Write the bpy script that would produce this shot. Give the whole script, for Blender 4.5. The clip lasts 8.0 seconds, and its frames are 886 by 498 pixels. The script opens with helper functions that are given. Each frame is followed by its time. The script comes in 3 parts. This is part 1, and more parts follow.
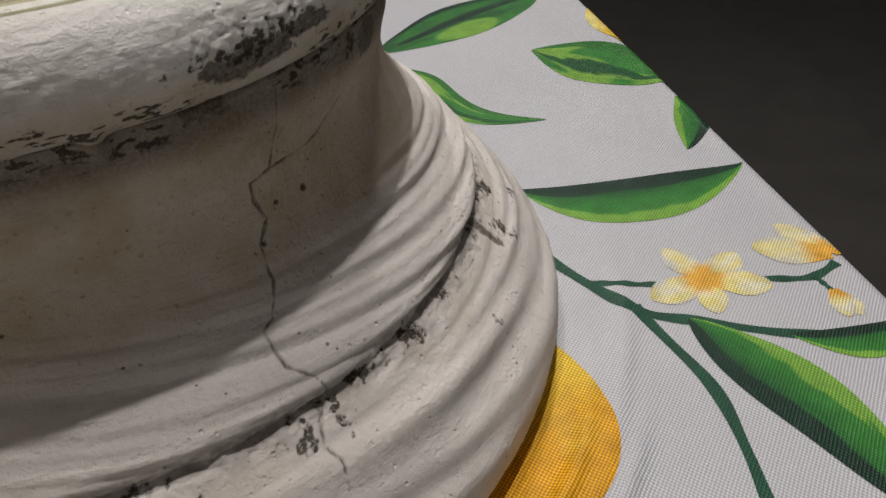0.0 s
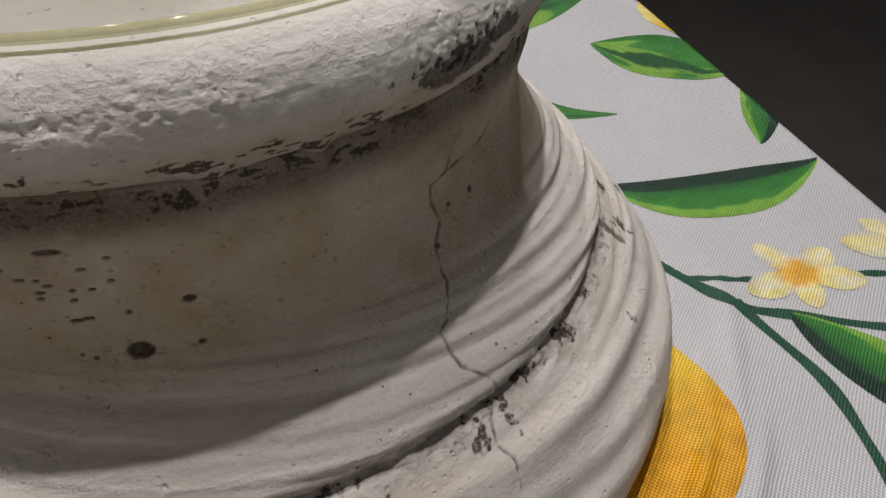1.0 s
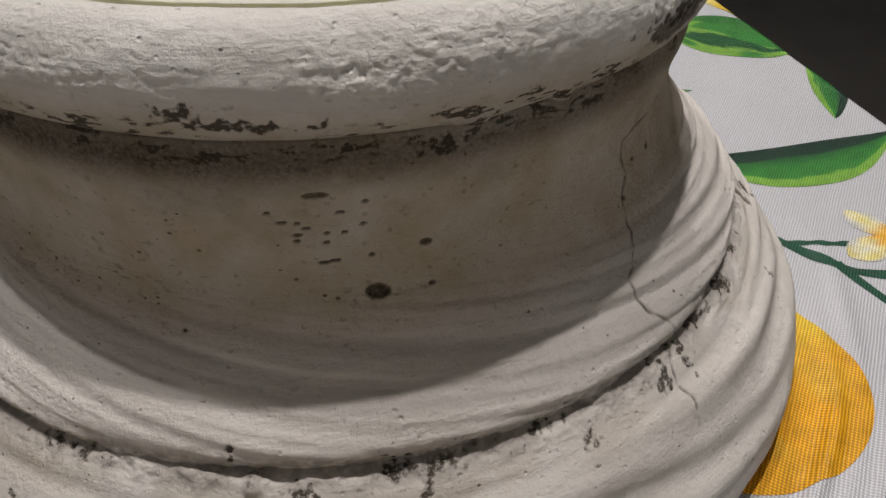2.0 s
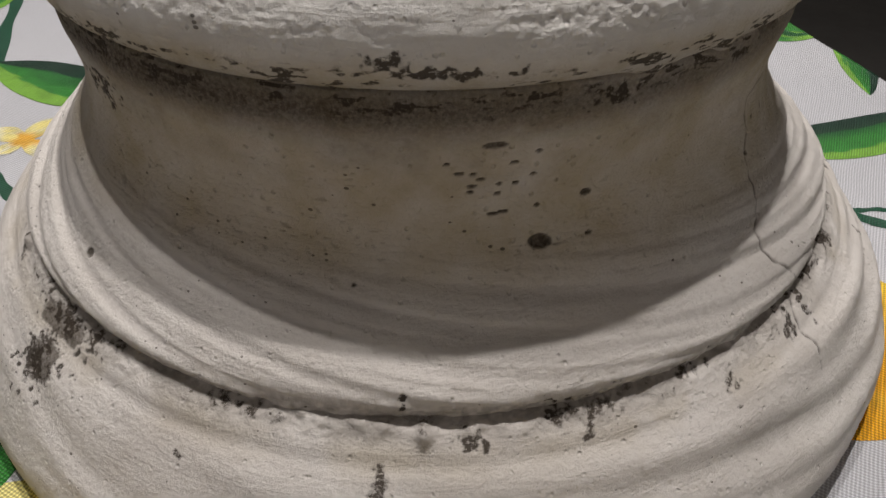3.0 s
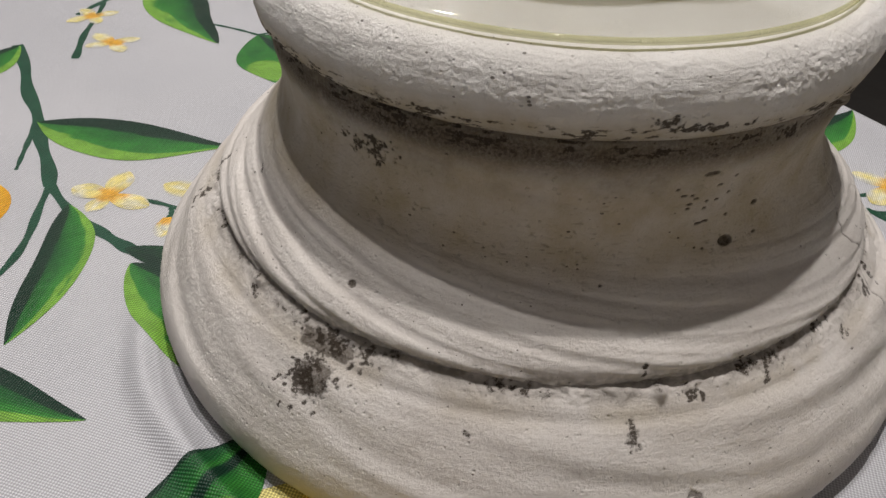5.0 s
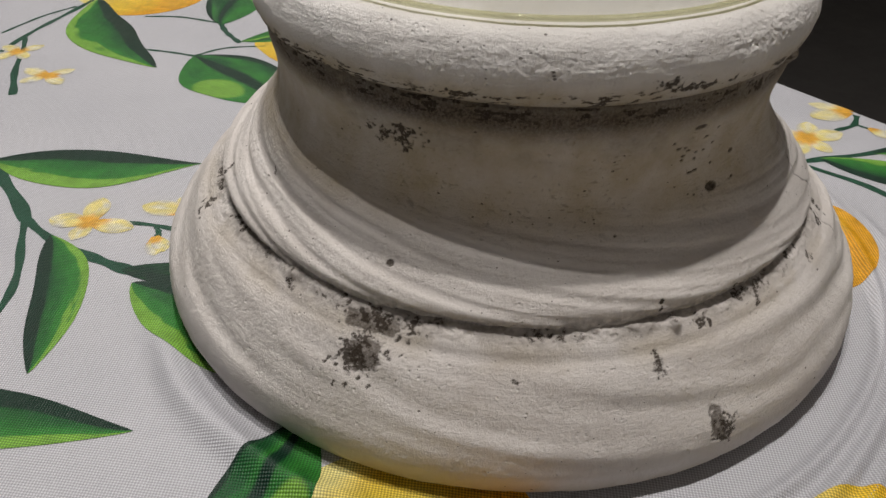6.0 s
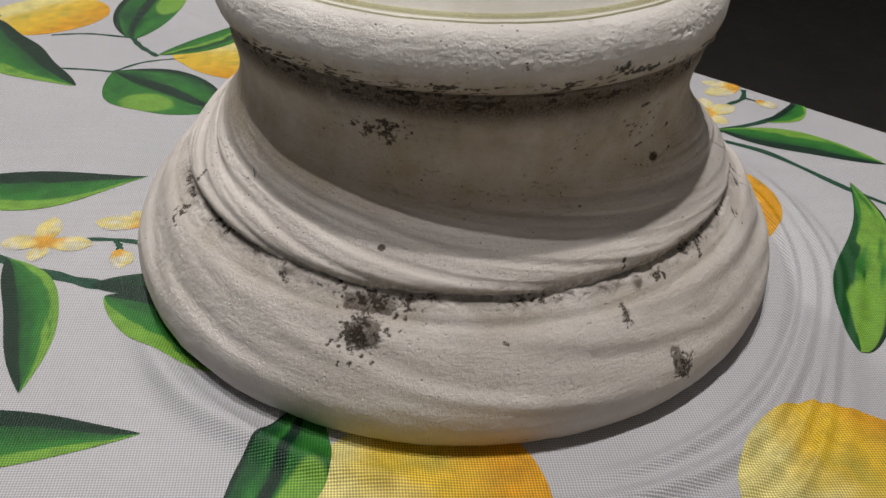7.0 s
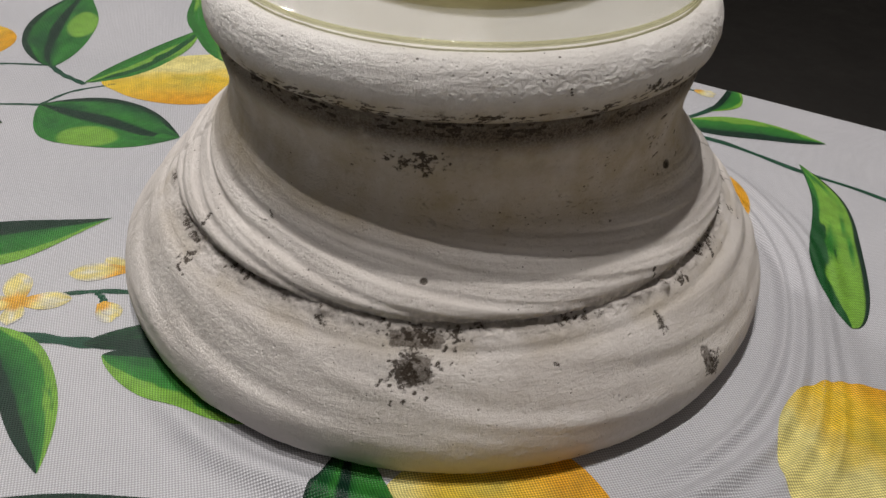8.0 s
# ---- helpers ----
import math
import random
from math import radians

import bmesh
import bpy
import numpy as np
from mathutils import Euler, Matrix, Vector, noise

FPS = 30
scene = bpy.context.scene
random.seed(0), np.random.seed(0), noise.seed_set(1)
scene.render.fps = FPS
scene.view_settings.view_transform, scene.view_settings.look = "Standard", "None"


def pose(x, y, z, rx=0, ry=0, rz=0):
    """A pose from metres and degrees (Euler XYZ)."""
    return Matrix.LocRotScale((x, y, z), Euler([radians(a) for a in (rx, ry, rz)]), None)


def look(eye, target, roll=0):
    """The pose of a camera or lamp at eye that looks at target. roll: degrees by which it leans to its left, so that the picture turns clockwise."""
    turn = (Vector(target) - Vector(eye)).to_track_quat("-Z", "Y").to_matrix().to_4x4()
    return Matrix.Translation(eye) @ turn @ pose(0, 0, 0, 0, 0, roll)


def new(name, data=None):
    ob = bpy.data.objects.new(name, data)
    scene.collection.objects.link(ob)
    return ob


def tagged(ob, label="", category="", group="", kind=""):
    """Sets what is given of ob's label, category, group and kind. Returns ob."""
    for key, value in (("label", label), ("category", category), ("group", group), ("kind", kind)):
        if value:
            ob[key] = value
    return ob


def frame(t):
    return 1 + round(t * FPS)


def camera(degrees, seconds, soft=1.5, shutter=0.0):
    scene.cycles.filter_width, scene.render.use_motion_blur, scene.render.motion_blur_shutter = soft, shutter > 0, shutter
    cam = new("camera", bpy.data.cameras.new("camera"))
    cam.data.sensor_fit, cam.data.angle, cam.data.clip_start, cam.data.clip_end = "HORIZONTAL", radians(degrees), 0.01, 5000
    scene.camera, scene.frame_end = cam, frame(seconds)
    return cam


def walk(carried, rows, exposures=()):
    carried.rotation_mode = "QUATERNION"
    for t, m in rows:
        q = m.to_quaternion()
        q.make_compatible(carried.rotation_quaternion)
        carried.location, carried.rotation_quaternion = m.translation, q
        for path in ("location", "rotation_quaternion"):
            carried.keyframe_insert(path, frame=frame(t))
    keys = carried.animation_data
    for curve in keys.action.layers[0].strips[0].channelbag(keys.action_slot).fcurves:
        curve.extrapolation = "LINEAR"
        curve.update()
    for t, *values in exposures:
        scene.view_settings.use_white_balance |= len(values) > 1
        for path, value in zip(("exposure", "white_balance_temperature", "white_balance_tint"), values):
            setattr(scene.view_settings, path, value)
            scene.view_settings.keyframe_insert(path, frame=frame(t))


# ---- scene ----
cam = camera(57.65, 8.0)
PATH = [
    (0, 0.0893, -0.1484, 0.1366, 52.21, 0.57, 2.45),
    (0.5, 0.0754, -0.1501, 0.1393, 51.82, 0.12, 1.92),
    (1, 0.0592, -0.1493, 0.1394, 51.34, 0.04, 1.52),
    (1.5, 0.0424, -0.1532, 0.1401, 50.87, -0.17, 1.11),
    (1.7, 0.0354, -0.1564, 0.1396, 50.69, -0.20, 1.05),
    (2.8, 0.0022, -0.1678, 0.1360, 51.75, -0.10, -1.86),
    (3, -0.0032, -0.1694, 0.1349, 51.60, -0.07, -2.14),
    (3.5, -0.0191, -0.1733, 0.1377, 51.67, -0.56, -3.31),
    (4, -0.0372, -0.1776, 0.1402, 51.68, -1.18, -5.34),
    (4.5, -0.0575, -0.1850, 0.1470, 52.21, -1.63, -8.23),
    (4.7, -0.0651, -0.1876, 0.1523, 52.41, -1.81, -10.15),
    (5.8, -0.1037, -0.1948, 0.1606, 53.73, -1.14, -21.21),
    (6, -0.1101, -0.1983, 0.1605, 53.69, -0.85, -23.11),
    (6.5, -0.1248, -0.2044, 0.1640, 53.75, -1.22, -27.05),
    (7, -0.1395, -0.2028, 0.1669, 53.92, -1.40, -32.54),
    (7.5, -0.1528, -0.1907, 0.1723, 53.85, -1.69, -38.18),
    (8, -0.1662, -0.1728, 0.1730, 53.38, -1.91, -42.27),
]
walk(cam, [(t, pose(x, y, z, rx, ry, rz)) for t, x, y, z, rx, ry, rz in PATH],
     exposures=[(0, -0.08), (1.5, 0.0), (3, 0.12), (4.5, 0.14), (6, -0.02), (8, -0.06)])

# ---- light: two overhead lamps, a back lamp, added front fill, dim room ----
world = bpy.data.worlds.new("world")
scene.world = world
world.use_nodes = True
world.node_tree.nodes["Background"].inputs[0].default_value = (1.0, 0.93, 0.85, 1)
world.node_tree.nodes["Background"].inputs[1].default_value = 0.03


def disk_lamp(name, eye, target, watts, size, colour):
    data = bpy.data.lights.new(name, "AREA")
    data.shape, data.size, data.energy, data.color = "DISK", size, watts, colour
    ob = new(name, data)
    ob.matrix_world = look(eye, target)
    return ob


disk_lamp("overhead_light_left", (-0.200, 0.110, 1.45), (0, 0, 0), 6.4, 0.028, (1.0, 0.955, 0.915))
disk_lamp("overhead_light_right", (0.038, 0.100, 1.45), (0, 0, 0), 10.8, 0.028, (1.0, 0.955, 0.915))
disk_lamp("back_light", (0.15, 1.32, 1.25), (0, 0, 0), 9.5, 0.10, (1.0, 0.96, 0.93))
# Soft fill with no known source, added to brighten the neck and rim front.
disk_lamp("front_fill", (0.5, -1.8, 1.50), (0, 0, 0), 4.0, 0.6, (1.0, 0.90, 0.79))

# ---- node helpers ----


class Nodes:
    """Small builder for a node material."""

    def __init__(self, name):
        self.mat = bpy.data.materials.new(name)
        self.mat.use_nodes = True
        self.tree = self.mat.node_tree
        self.bsdf = self.tree.nodes["Principled BSDF"]

    def add(self, kind, **props):
        n = self.tree.nodes.new(kind)
        for key, value in props.items():
            setattr(n, key, value)
        return n

    def put(self, socket, value):
        if isinstance(value, bpy.types.NodeSocket):
            self.tree.links.new(value, socket)
        elif isinstance(value, (tuple, list)) and len(value) == 3 and socket.type == "RGBA":
            socket.default_value = (*value, 1)
        else:
            socket.default_value = value

    def math(self, op, a, b=0.0, clamp=False):
        n = self.add("ShaderNodeMath", operation=op, use_clamp=clamp)
        self.put(n.inputs[0], a)
        self.put(n.inputs[1], b)
        return n.outputs[0]

    def mix(self, fac, a, b, blend="MIX"):
        n = self.add("ShaderNodeMix", data_type="RGBA", blend_type=blend)
        self.put(n.inputs[0], fac)
        self.put(n.inputs[6], a)
        self.put(n.inputs[7], b)
        return n.outputs[2]

    def noise(self, vector, scale, detail=4.0, rough=0.6, out=0):
        n = self.add("ShaderNodeTexNoise")
        self.put(n.inputs["Vector"], vector)
        n.inputs["Scale"].default_value = scale
        n.inputs["Detail"].default_value = detail
        n.inputs["Roughness"].default_value = rough
        return n.outputs[out]

    def ramp(self, fac, lo, hi, a=0.0, b=1.0):
        n = self.add("ShaderNodeMapRange")
        for i, v in enumerate((fac, lo, hi, a, b)):
            self.put(n.inputs[i], v)
        return n.outputs[0]

    def coords(self, scale=(1, 1, 1), turn=0.0):
        t = self.add("ShaderNodeTexCoord")
        m = self.add("ShaderNodeMapping")
        self.put(m.inputs[0], t.outputs["Object"])
        m.inputs["Scale"].default_value = scale
        m.inputs["Rotation"].default_value = (0, 0, turn)
        return m.outputs[0]

    def bump(self, height, strength, distance, under=None):
        n = self.add("ShaderNodeBump")
        n.inputs["Strength"].default_value = strength
        n.inputs["Distance"].default_value = distance
        self.put(n.inputs["Height"], height)
        if under is not None:
            self.put(n.inputs["Normal"], under)
        return n.outputs[0]

    def done(self, colour, rough, normal=None, specular=0.5):
        self.put(self.bsdf.inputs["Base Color"], colour)
        self.put(self.bsdf.inputs["Roughness"], rough)
        self.bsdf.inputs["Specular IOR Level"].default_value = specular
        if normal is not None:
            self.put(self.bsdf.inputs["Normal"], normal)
        return self.mat


# ---- materials ----
EDGE_TURN = math.atan2(0.2785, 0.9604)
THREAD = 0.00104


def weave(m):
    """Height of a plain weave, 0 to 1, in threads laid along the cloth's edge."""
    sep = m.add("ShaderNodeSeparateXYZ")
    wobble = m.noise(m.coords(), 60.0, 2.0, out=1)
    shift = m.add("ShaderNodeVectorMath", operation="MULTIPLY_ADD")
    m.put(shift.inputs[0], wobble)
    shift.inputs[1].default_value = (0.0006, 0.0006, 0)
    m.put(shift.inputs[2], m.coords(turn=-EDGE_TURN))
    m.put(sep.inputs[0], shift.outputs[0])
    k = math.tau / THREAD
    a = m.math("SINE", m.math("MULTIPLY", sep.outputs[0], k))
    b = m.math("SINE", m.math("MULTIPLY", sep.outputs[1], k * 0.92))
    return m.ramp(m.math("MULTIPLY", a, b), -0.55, 0.9)


def cloth_material(name, printed):
    m = Nodes(name)
    h = weave(m)
    if printed:
        base = m.add("ShaderNodeVertexColor", layer_name="ink").outputs[0]
        blotch = m.ramp(m.noise(m.coords(), 160.0, 3.0), 0.3, 0.7, 0.8, 1.18)
        grey = m.add("ShaderNodeCombineColor")
        for i in range(3):
            m.put(grey.inputs[i], blotch)
        base = m.mix(1.0, base, grey.outputs[0], "MULTIPLY")
        low, high = 0.50, 1.34
    else:
        base = m.mix(m.ramp(m.noise(m.coords(), 14.0, 3.0), 0.3, 0.7), (0.525, 0.525, 0.562), (0.590, 0.585, 0.620))
        low, high = 0.60, 1.15
    tone = m.ramp(h, 0.0, 1.0, low, high)
    grey = m.add("ShaderNodeCombineColor")
    for i in range(3):
        m.put(grey.inputs[i], tone)
    colour = m.mix(1.0, base, grey.outputs[0], "MULTIPLY")
    crumple = m.bump(m.noise(m.coords(), 35.0, 3.0), 0.25, 0.003)
    return m.done(colour, 0.45, m.bump(h, 0.6, 0.0003, crumple), 0.35 if printed else 0.65)


CLOTH = cloth_material("white_polyester", False)
INK = cloth_material("printed_polyester", True)


def plaster_material(name, dull, clean):
    m = Nodes(name)
    wear_shade = m.add("ShaderNodeVertexColor", layer_name="wear_shade")
    parts = m.add("ShaderNodeSeparateColor")
    m.put(parts.inputs[0], wear_shade.outputs[0])
    c = m.coords()
    base = m.mix(m.ramp(m.noise(c, 45.0, 5.0), 0.3, 0.7), dull, clean)
    base = m.mix(m.ramp(m.noise(c, 420.0, 4.0), 0.55, 0.75, 0.0, 0.25), base, (0.47, 0.42, 0.37))
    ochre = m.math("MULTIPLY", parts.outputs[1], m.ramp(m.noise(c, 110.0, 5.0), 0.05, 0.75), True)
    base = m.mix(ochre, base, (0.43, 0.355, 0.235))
    grain = m.noise(c, 1500.0, 4.0, 0.7)
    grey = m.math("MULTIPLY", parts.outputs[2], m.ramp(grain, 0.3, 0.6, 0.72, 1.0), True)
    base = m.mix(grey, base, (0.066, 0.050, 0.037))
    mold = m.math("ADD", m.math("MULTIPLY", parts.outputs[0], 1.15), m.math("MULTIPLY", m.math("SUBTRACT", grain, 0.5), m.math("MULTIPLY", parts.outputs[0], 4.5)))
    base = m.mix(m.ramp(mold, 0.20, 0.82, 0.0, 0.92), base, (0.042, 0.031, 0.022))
    pin = m.add("ShaderNodeTexVoronoi")
    m.put(pin.inputs["Vector"], m.coords((1, 1, 1.5)))
    pin.inputs["Scale"].default_value = 520.0
    lot = m.add("ShaderNodeSeparateColor")
    m.put(lot.inputs[0], pin.outputs["Color"])
    size = m.math("MULTIPLY", m.ramp(lot.outputs[0], 0.45, 1.0, 0.0, 0.24), m.ramp(m.noise(c, 55.0, 3.0), 0.42, 0.62))
    dots = m.ramp(m.math("SUBTRACT", size, pin.outputs["Distance"]), 0.0, 0.05)
    base = m.mix(m.math("MULTIPLY", dots, 0.75), base, (0.075, 0.058, 0.042))
    fine = m.bump(m.noise(c, 900.0, 6.0, 0.72), 0.9, 0.0005)
    stretched = m.noise(m.coords((120, 120, 2200)), 1.0, 3.0)
    brush = m.bump(stretched, 0.4, 0.0003, fine)
    grit = m.add("ShaderNodeTexVoronoi")
    m.put(grit.inputs["Vector"], c)
    grit.inputs["Scale"].default_value = 520.0
    pits = m.math("MAXIMUM", m.ramp(grit.outputs["Distance"], 0.0, 0.22), m.ramp(m.noise(c, 200.0, 2.0), 0.50, 0.56, 1.0, 0.0))
    hollow = m.bump(m.math("SUBTRACT", 1.0, dots), 0.6, 0.0004, brush)
    return m.done(base, 0.9, m.bump(pits, 0.9, 0.00035, hollow), 0.2)


PLASTER = plaster_material("limewashed_plaster", (0.61, 0.565, 0.53), (0.71, 0.67, 0.64))
# Rim limewash is whiter, and raised further to stand in for light.
PLASTER_RIM = plaster_material("brightened_limewashed_plaster", (0.72, 0.69, 0.66), (0.81, 0.785, 0.76))


def plain(name, a, b, scale, rough, strength=0.2, depth=0.001):
    m = Nodes(name)
    c = m.coords()
    n = m.noise(c, scale, 5.0)
    return m.done(m.mix(m.ramp(n, 0.3, 0.7), a, b), m.ramp(m.noise(c, scale * 3), 0.3, 0.7, rough - 0.08, rough + 0.08), m.bump(n, strength, depth))


FLOOR = plain("dark_floor", (0.062, 0.058, 0.055), (0.080, 0.075, 0.071), 6.0, 0.6)
WALL = plain("painted_wall", (0.52, 0.49, 0.45), (0.58, 0.55, 0.51), 5.0, 0.85)
WOOD = plain("table_wood", (0.16, 0.09, 0.05), (0.22, 0.13, 0.07), 30.0, 0.5)


def glass_material(name, tint, body=0.0, body_colour=(1, 1, 1)):
    """Thin clear glass: it lets light straight through, mirrors at low angles, and may be a little cloudy."""
    m = Nodes(name)
    clear = m.add("ShaderNodeBsdfTransparent")
    m.put(clear.inputs[0], tint)
    cloudy = m.add("ShaderNodeBsdfDiffuse")
    m.put(cloudy.inputs[0], body_colour)
    inner = m.add("ShaderNodeMixShader")
    inner.inputs[0].default_value = body
    m.put(inner.inputs[1], clear.outputs[0])
    m.put(inner.inputs[2], cloudy.outputs[0])
    shine = m.add("ShaderNodeBsdfGlossy")
    shine.inputs["Roughness"].default_value = 0.03
    rim_light = m.add("ShaderNodeLayerWeight")
    gloss = m.math("MULTIPLY_ADD", m.math("POWER", rim_light.outputs["Facing"], 4.0), 0.45)
    gloss.node.inputs[2].default_value = 0.035
    outer = m.add("ShaderNodeMixShader")
    m.put(outer.inputs[0], gloss)
    m.put(outer.inputs[1], inner.outputs[0])
    m.put(outer.inputs[2], shine.outputs[0])
    m.put(m.tree.nodes["Material Output"].inputs[0], outer.outputs[0])
    return m.mat


GLASS = glass_material("clear_glass", (0.988, 0.990, 0.980))
GLASS_EDGE = glass_material("yellowish_glass_edge", (0.90, 0.90, 0.68), 0.40, (0.50, 0.48, 0.25))
GLASS_CUP = glass_material("pale_yellow_glass", (0.78, 0.74, 0.46), 0.32, (0.44, 0.40, 0.18))

# ---- mesh helpers ----


def link(name, mesh, material, parent=None, label=""):
    mesh.materials.append(material)
    mesh.polygons.foreach_set("use_smooth", [True] * len(mesh.polygons))
    ob = new(name, mesh)
    ob.parent = parent
    if label:
        ob["label"] = label
    return ob


def part(name, bm, material, parent, label=""):
    mesh = bpy.data.meshes.new(name)
    bmesh.ops.recalc_face_normals(bm, faces=bm.faces)
    bm.to_mesh(mesh)
    bm.free()
    return link(name, mesh, material, parent, label)


def grid_mesh(name, points, wrap=False):
    """A mesh from an array of rows x columns x 3 points."""
    rows, cols = points.shape[:2]
    index = np.arange(rows * cols).reshape(rows, cols)
    right = np.roll(index, -1, 1) if wrap else index[:, 1:]
    left = index if wrap else index[:, :-1]
    quads = np.stack([left[:-1], right[:-1], right[1:], left[1:]], -1).reshape(-1, 4)
    mesh = bpy.data.meshes.new(name)
    mesh.vertices.add(rows * cols)
    mesh.vertices.foreach_set("co", points.astype(np.float32).ravel())
    mesh.loops.add(quads.size)
    mesh.loops.foreach_set("vertex_index", quads.astype(np.int32).ravel())
    mesh.polygons.add(len(quads))
    mesh.polygons.foreach_set("loop_start", np.arange(0, quads.size, 4, dtype=np.int32))
    mesh.update(calc_edges=True)
    return mesh


def paint(mesh, name, colours):
    layer = mesh.color_attributes.new(name, "FLOAT_COLOR", "POINT")
    rgba = np.ones((len(mesh.vertices), 4), np.float32)
    rgba[:, :3] = colours.reshape(-1, 3)
    layer.data.foreach_set("color", rgba.ravel())


def empty(name, label, category, at=(0, 0, 0)):
    ob = new(name)
    ob.location = at
    ob.empty_display_size = 0.01
    return tagged(ob, label, category)


def step(x, lo, hi):
    t = np.clip((x - lo) / (hi - lo), 0, 1)
    return t * t * (3 - 2 * t)


def bell(x, width):
    return np.exp(-((x / width) ** 2))


def value_noise(x, y, z, seed=0):
    """Smooth noise from 0 to 1 on a lattice of whole numbers."""
    out = 0.0
    ix, iy, iz = (np.floor(v).astype(np.int64) for v in (x, y, z))
    fx, fy, fz = x - ix, y - iy, z - iz
    fx, fy, fz = (f * f * (3 - 2 * f) for f in (fx, fy, fz))
    for dx in (0, 1):
        for dy in (0, 1):
            for dz in (0, 1):
                h = (ix + dx) * 73856093 ^ (iy + dy) * 19349663 ^ (iz + dz) * 83492791 ^ (seed * 2654435761)
                h = (h ^ (h >> 13)) * 1274126177 & 0x7FFFFFFF
                h = (h ^ (h >> 15)) * 668265263 & 0x7FFFFFFF
                w = (fx if dx else 1 - fx) * (fy if dy else 1 - fy) * (fz if dz else 1 - fz)
                out = out + w * ((h >> 7) & 0xFFFF) / 65535.0
    return out


def fractal(x, y, z, octaves=3, seed=0):
    total, weight, norm = 0.0, 1.0, 0.0
    for k in range(octaves):
        total = total + weight * value_noise(x * 2**k + 17 * k, y * 2**k, z * 2**k, seed + k)
        norm += weight
        weight *= 0.55
    return total / norm


# ---- the room ----
def box(name, lo, hi, material, parent=None):
    bm = bmesh.new()
    bmesh.ops.create_cube(bm, size=1)
    for v in bm.verts:
        v.co = [lo[i] + (v.co[i] + 0.5) * (hi[i] - lo[i]) for i in range(3)]
    bmesh.ops.bevel(bm, geom=list(bm.edges), offset=min(0.003, min(hi[i] - lo[i] for i in range(3)) / 4), segments=1, affect="EDGES")
    ob = part(name, bm, material, parent)
    for p in ob.data.polygons:
        p.use_smooth = False
    return ob


tagged(box("floor", (-3.6, -3.6, -0.85), (3.6, 3.6, -0.75), FLOOR), "dark matt floor below the table", "floor", kind="structure")
# Ceiling and walls are unseen; their paleness is set for bounce light.
tagged(box("ceiling", (-3.6, -3.6, 1.6), (3.6, 3.6, 1.7), WALL), "unseen pale ceiling that bounces light", "ceiling", kind="structure")
for name, lo, hi in (("wall_north", (-3.6, 3.6, -0.75), (3.6, 3.7, 1.6)), ("wall_south", (-3.6, -3.7, -0.75), (3.6, -3.6, 1.6)), ("wall_east", (3.6, -3.6, -0.75), (3.7, 3.6, 1.6)), ("wall_west", (-3.7, -3.6, -0.75), (-3.6, 3.6, 1.6))):
    tagged(box(name, lo, hi, WALL), "unseen pale room wall that bounces light", "wall", kind="structure")

# ---- tablecloth ----
EDGE = np.array((0.195, 0.0))
ALONG, INWARD = np.array((-0.2785, 0.9604)), np.array((-0.9604, -0.2785))
ROLL = 0.005


def ripples(x, y):
    """Height of the cloth over the table: gathered rings round the foot and slack folds."""
    r, a = np.hypot(x, y), np.degrees(np.arctan2(y, x))
    wander = 0.0025 * np.sin(np.radians(a) * 3 + 0.5) + 0.0012 * np.sin(np.radians(a) * 7)
    right = step(a, -122, -98) * (1 - 0.55 * step(a, -55, -25) - 0.45 * step(a, -12, 18))
    patchy = 0.35 + 1.3 * fractal(np.radians(a) * 2.6 + 4, r * 90, 0 * x, 2, 7)
    h = 0.0028 * bell(r - 0.1262 - wander, 0.0030) * right
    h = h + 0.0022 * bell(r - 0.1195 - wander * 0.5, 0.0022) * step(a, -118, -90) * (1 - step(a, -30, 0))
    h = h + 0.0022 * patchy * bell(r - 0.1325 - wander * 1.6, 0.0022) * step(a, -112, -82) * (1 - step(a, -30, -5))
    h = h + 0.0015 * patchy * bell(r - 0.1378 - wander * 2.4, 0.0020) * step(a, -104, -78) * (1 - step(a, -40, -18))
    h = h + 0.0008 * patchy * bell(r - 0.1440 - wander * 3.0, 0.0026) * step(a, -92, -70) * (1 - step(a, -50, -28))
    b = np.mod(a, 360)
    h = h + 0.0030 * bell(r - 0.1175 - 0.3 * wander, 0.0042) * step(b, 172, 195) * (1 - step(b, 222, 240))
    slack = fractal(x * 11 + 5, y * 11 + 9, 0 * x, 2, 3) - 0.5
    h = h + 0.0030 * slack * step(r, 0.115, 0.19)
    h = h + 0.0012 * bell((x * 0.80 + y * 0.60) + 0.075, 0.006) * step(y, 0.12, 0.2)
    return 1.1 * h * step(r, 0.101, 0.112) + 0.0004


